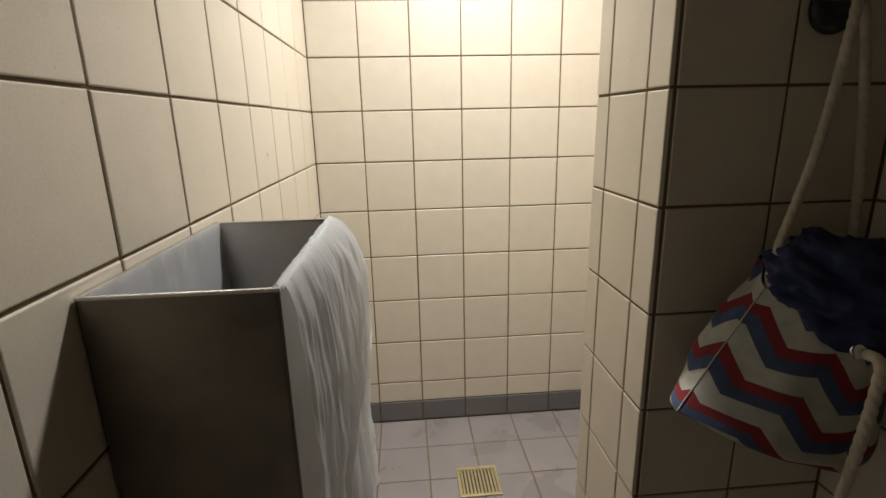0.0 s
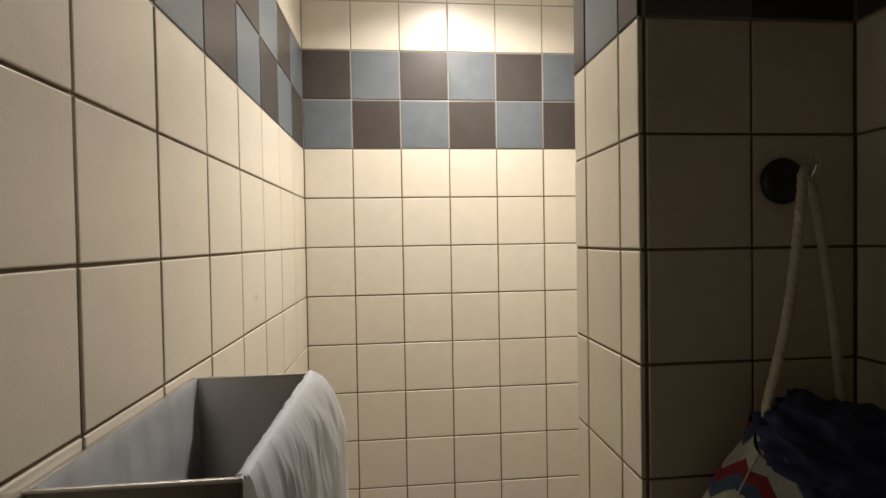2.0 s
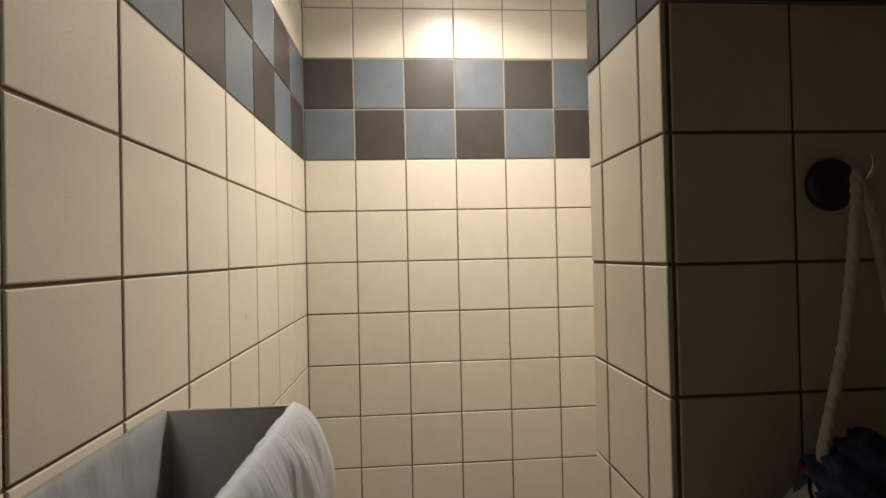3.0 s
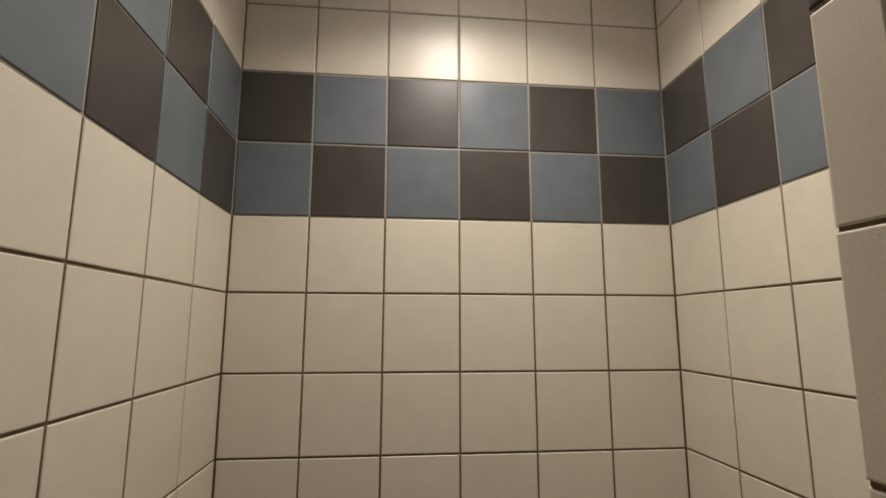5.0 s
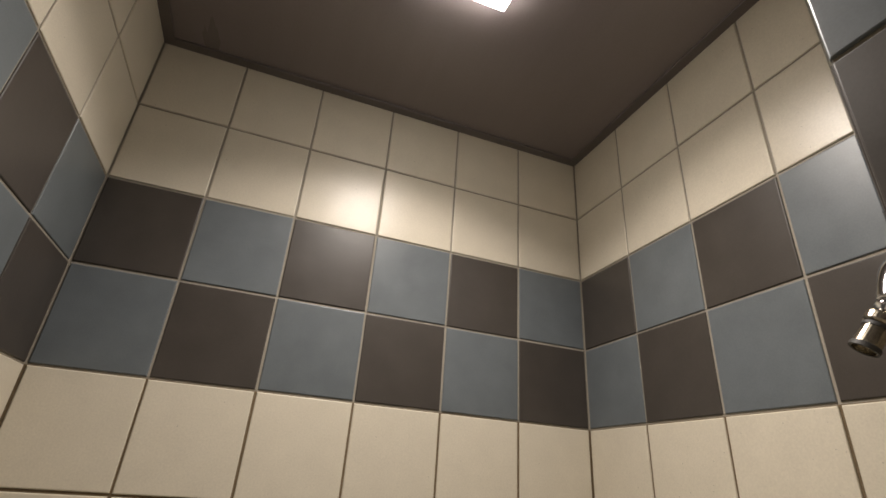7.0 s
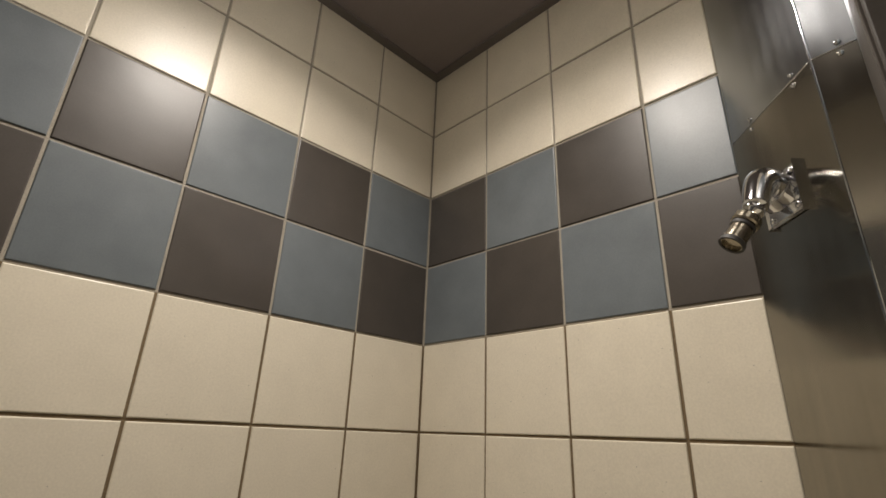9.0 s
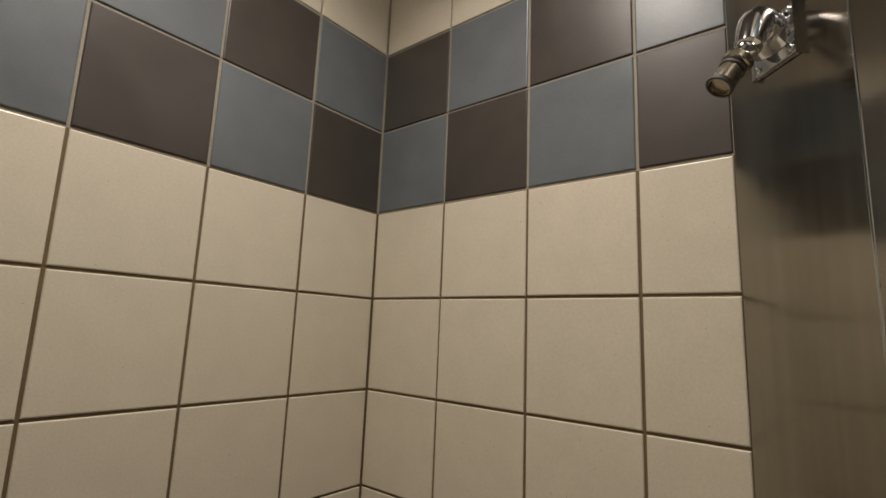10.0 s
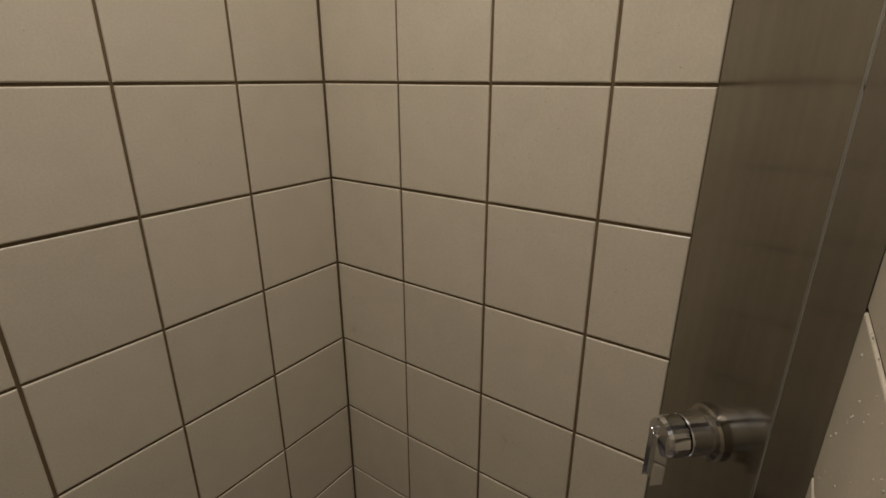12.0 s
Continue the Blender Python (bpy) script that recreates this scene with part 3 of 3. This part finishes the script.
nt.links.new(dv.outputs[0], fr.inputs[0])
rp = nt.nodes.new("ShaderNodeValToRGB")
rp.color_ramp.interpolation = "CONSTANT"
rp.color_ramp.elements[0].color = (0.05, 0.075, 0.14, 1)
rp.color_ramp.elements[1].position = 0.29
rp.color_ramp.elements[1].color = (0.19, 0.017, 0.024, 1)
el = rp.color_ramp.elements.new(0.55)
el.color = (0.43, 0.43, 0.37, 1)
nt.links.new(fr.outputs[0], rp.inputs[0])
wn = nt.nodes.new("ShaderNodeTexNoise")
wn.inputs["Scale"].default_value, wn.inputs["Detail"].default_value = 22, 5
nt.links.new(uvn.outputs[0], wn.inputs["Vector"])
wm = nt.nodes.new("ShaderNodeMath")
wm.operation = "MULTIPLY_ADD"
wm.inputs[1].default_value, wm.inputs[2].default_value = 0.9, 0.52
nt.links.new(wn.outputs["Fac"], wm.inputs[0])
ws = nt.nodes.new("ShaderNodeVectorMath")
ws.operation = "SCALE"
nt.links.new(rp.outputs[0], ws.inputs[0])
nt.links.new(wm.outputs[0], ws.inputs["Scale"])
nt.links.new(ws.outputs[0], pb.inputs["Base Color"])
wv = nt.nodes.new("ShaderNodeTexNoise")
wv.inputs["Scale"].default_value = 700
wg = nt.nodes.new("ShaderNodeNewGeometry")
nt.links.new(wg.outputs["Position"], wv.inputs["Vector"])
wb = nt.nodes.new("ShaderNodeBump")
wb.inputs["Strength"].default_value, wb.inputs["Distance"].default_value = 0.4, 0.002
nt.links.new(wv.outputs["Fac"], wb.inputs["Height"])
nt.links.new(wb.outputs[0], pb.inputs["Normal"])

BAG = Vector((1.03, -1.30, 0.70))
bag = thing("drawstring_bag", "chevron-striped cloth drawstring bag hanging by its rope from a hook", "bag", at=BAG)


BASE = [Vector(p) for p in ((0.788, -1.345, 0.885), (0.965, -1.435, 0.822), (1.165, -1.345, 0.785), (1.12, -1.232, 0.80), (0.792, -1.236, 0.883))]
MOUTH = [Vector(p) for p in ((0.935, -1.315, 1.085), (1.03, -1.41, 1.065), (1.15, -1.33, 1.10), (1.10, -1.25, 1.15), (0.945, -1.245, 1.13))]


def bag_point(w, v):
    """w runs round the bag: 0 to 1 the front panel between its side seams, 1 to 2 the back; v from base to gathered mouth."""
    e = v ** 1.1
    L_, F_, R2, BR, BL = [a.lerp(b, e) for a, b in zip(BASE, MOUTH)]
    swell = 0.022 * math.sin(math.pi * min(1.0, v * 1.1 + 0.04)) ** 0.8
    if w <= 1:
        q = w
        p = L_ * (1 - q) ** 2 + (F_ * 2 - (L_ + R2) * 0.5) * (2 * q * (1 - q)) + R2 * q * q
        out = Vector((-0.35 + 0.5 * q, -1, 0)).normalized()
    else:
        q = w - 1
        c = [R2, BR, BL, L_]
        p = c[0] * (1 - q) ** 3 + (c[1] * 1.25 - c[0] * 0.25) * (3 * q * (1 - q) ** 2) + (c[2] * 1.25 - c[3] * 0.25) * (3 * q * q * (1 - q)) + c[3] * q ** 3
        out = Vector((-1.7, 0.15, 0.2)) if q > 0.5 else Vector((0.6, 0.4, 0))
    k = math.sin(math.pi * q)
    p = p + out * (swell * k + 0.010 * k * noise.noise((q * 5.5, v * 4.5, 2.0 if w <= 1 else 9.0)) + 0.005 * k * v * math.sin(24 * q + 3 * v))
    if v < 0.12:
        p.z += 0.010 * (1 - v / 0.12) * k
    p.y = min(p.y, PIER_F - 0.006)
    return p - BAG


bm = bmesh.new()
uvl = bm.loops.layers.uv.new("cloth")
NA, NV = 96, 40
grid = [[bm.verts.new(bag_point(2 * i / NA, j / NV)) for j in range(NV + 1)] for i in range(NA)]
for i in range(NA):
    for j in range(NV):
        f = bm.faces.new((grid[i][j], grid[(i + 1) % NA][j], grid[(i + 1) % NA][j + 1], grid[i][j + 1]))
        for lp, (a, b) in zip(f.loops, ((i, j), (i + 1, j), (i + 1, j + 1), (i, j + 1))):
            w = 2 * a / NA
            lp[uvl].uv = (0.42 * (w if w <= 1 else 2 - w), 0.345 * b / NV)
bm.faces.new([grid[i][0] for i in range(NA)][::-1])
pouch = part("pouch", bm, chev, bag, smooth=True)
for w, nm in ((0.0, "side_seam"), (1.0, "side_seam")):
    bm = bmesh.new()
    tube_bm(bm, [bag_point(w, k / 12) for k in range(0, 13)], 0.0013, 6)
    part(nm, bm, M_ROPE, pouch, smooth=True)
bm = bmesh.new()
lathe_bm(bm, [(0.006, 0.0), (0.011, 0.0), (0.012, 0.002), (0.010, 0.004), (0.006, 0.003)], facing(Vector((0.988, -1.442, 1.03)) - BAG, Vector((-0.2, -1, 0.25)).normalized()), 20)
part("grommet", bm, M_CHROME, pouch, smooth=True)

cloth = thing("navy_towel", "crumpled navy blue cloth stuffed in the bag mouth", "towel", at=(1.06, -1.36, 1.084))
bm = bmesh.new()
bmesh.ops.create_icosphere(bm, subdivisions=5, radius=1.0)
for v in bm.verts:
    d = v.co.normalized()
    f = Vector((d.x * 1.3 + d.z * 1.5, d.y * 2.2, d.z * 3.4 - d.x * 1.2))
    r = 1 + 0.26 * noise.noise(d * 1.7 + Vector((3, 1, 7))) + 0.12 - 0.34 * abs(noise.noise(f * 1.25 + Vector((5, 5, 5)))) ** 0.8 - 0.10 * abs(noise.noise(f * 2.9))
    v.co = Vector((d.x * 0.132, d.y * 0.100, d.z * 0.084 - d.x * 0.03 + d.y * 0.02)) * r
part("folded_cloth", bm, M_NAVY, cloth, smooth=True)

HP = Vector((1.059, -1.272, 1.528))
lines = ([HP, HP + Vector((-0.012, -0.004, 0.004)), Vector((1.030, -1.29, 1.47)), Vector((0.998, -1.30, 1.30)), Vector((0.952, -1.305, 1.125)), Vector((0.955, -1.31, 1.06))],
         [HP + Vector((0.004, 0.004, 0)), Vector((1.085, -1.262, 1.47)), Vector((1.115, -1.26, 1.30)), Vector((1.13, -1.265, 1.12)), Vector((1.12, -1.29, 1.06))])
bm = bmesh.new()
box_bm(bm, (-0.006, -0.002, -0.035), (0.006, 0.002, 0.02), 0.001, pose(0.948, -1.322, 1.095, 8, 10, -15) @ pose(0, 0, 0))
for v in bm.verts:
    v.co -= BAG
part("loop_tab", bm, make_mat("red_tab", (0.32, 0.03, 0.03), 0.85, vary=0.1), pouch, "red cloth loop tab")
for ln in lines:
    bm = bmesh.new()
    tube_bm(bm, [p - BAG for p in ln], 0.0062, 18, lobes=3, twist=110, steps=64)
    part("drawstring", bm, M_ROPE, bag, "thick twisted off-white cotton rope", smooth=True)
TAIL = Vector((0.998, -1.468, 1.022)) - BAG
bm = bmesh.new()
tube_bm(bm, [TAIL + Vector(p) for p in ((-0.002, 0.022, 0.006), (0, 0.004, 0.003), (-0.001, -0.004, -0.02), (-0.010, -0.004, -0.13), (-0.024, 0.0, -0.27), (-0.034, 0.006, -0.40))], 0.0066, 18, lobes=3, twist=110, steps=60)
part("rope_end", bm, M_ROPE, bag, "loose twisted rope end", smooth=True)

# ---- water drops on the shower side of the pier and the tiles near it ----
# opaque pale colour imitates the glints on clear water drops
M_DROP = make_mat("pale_glint_drop", (0.58, 0.55, 0.48), 0.12, vary=0.1, bump=0.0, spec=0.7)
rng = random.Random(5)
bm = bmesh.new()
for k in range(330):
    x, z = rng.uniform(PIER_X + 0.005, 1.05), rng.uniform(0.25, 1.45)
    r = rng.choice((0.0005, 0.0007, 0.0007, 0.0010, 0.0014))
    m = facing(Vector((x, PIER_B + 0.0002, z)), Vector((0, 1, 0)))
    lathe_bm(bm, [(r, -0.0003), (r * 0.92, r * 0.35), (r * 0.6, r * 0.62), (r * 0.15, r * 0.7)], m @ Matrix.Diagonal((1, rng.uniform(1, 1.9), 1, 1)), 8)
for k in range(40):
    y, z = rng.uniform(PIER_F + 0.01, PIER_B - 0.005), rng.uniform(0.6, 2.0)
    r = rng.choice((0.0005, 0.0007, 0.0011))
    m = facing(Vector((PIER_X - 0.0002, y, z)), Vector((-1, 0, 0)))
    lathe_bm(bm, [(r, -0.0003), (r * 0.92, r * 0.35), (r * 0.6, r * 0.62), (r * 0.15, r * 0.7)], m, 8)
tagged(part("water_drops", bm, M_DROP, None, smooth=True), "water drops on tiles, coloured pale to imitate their glints", "water drops", kind="stuff")
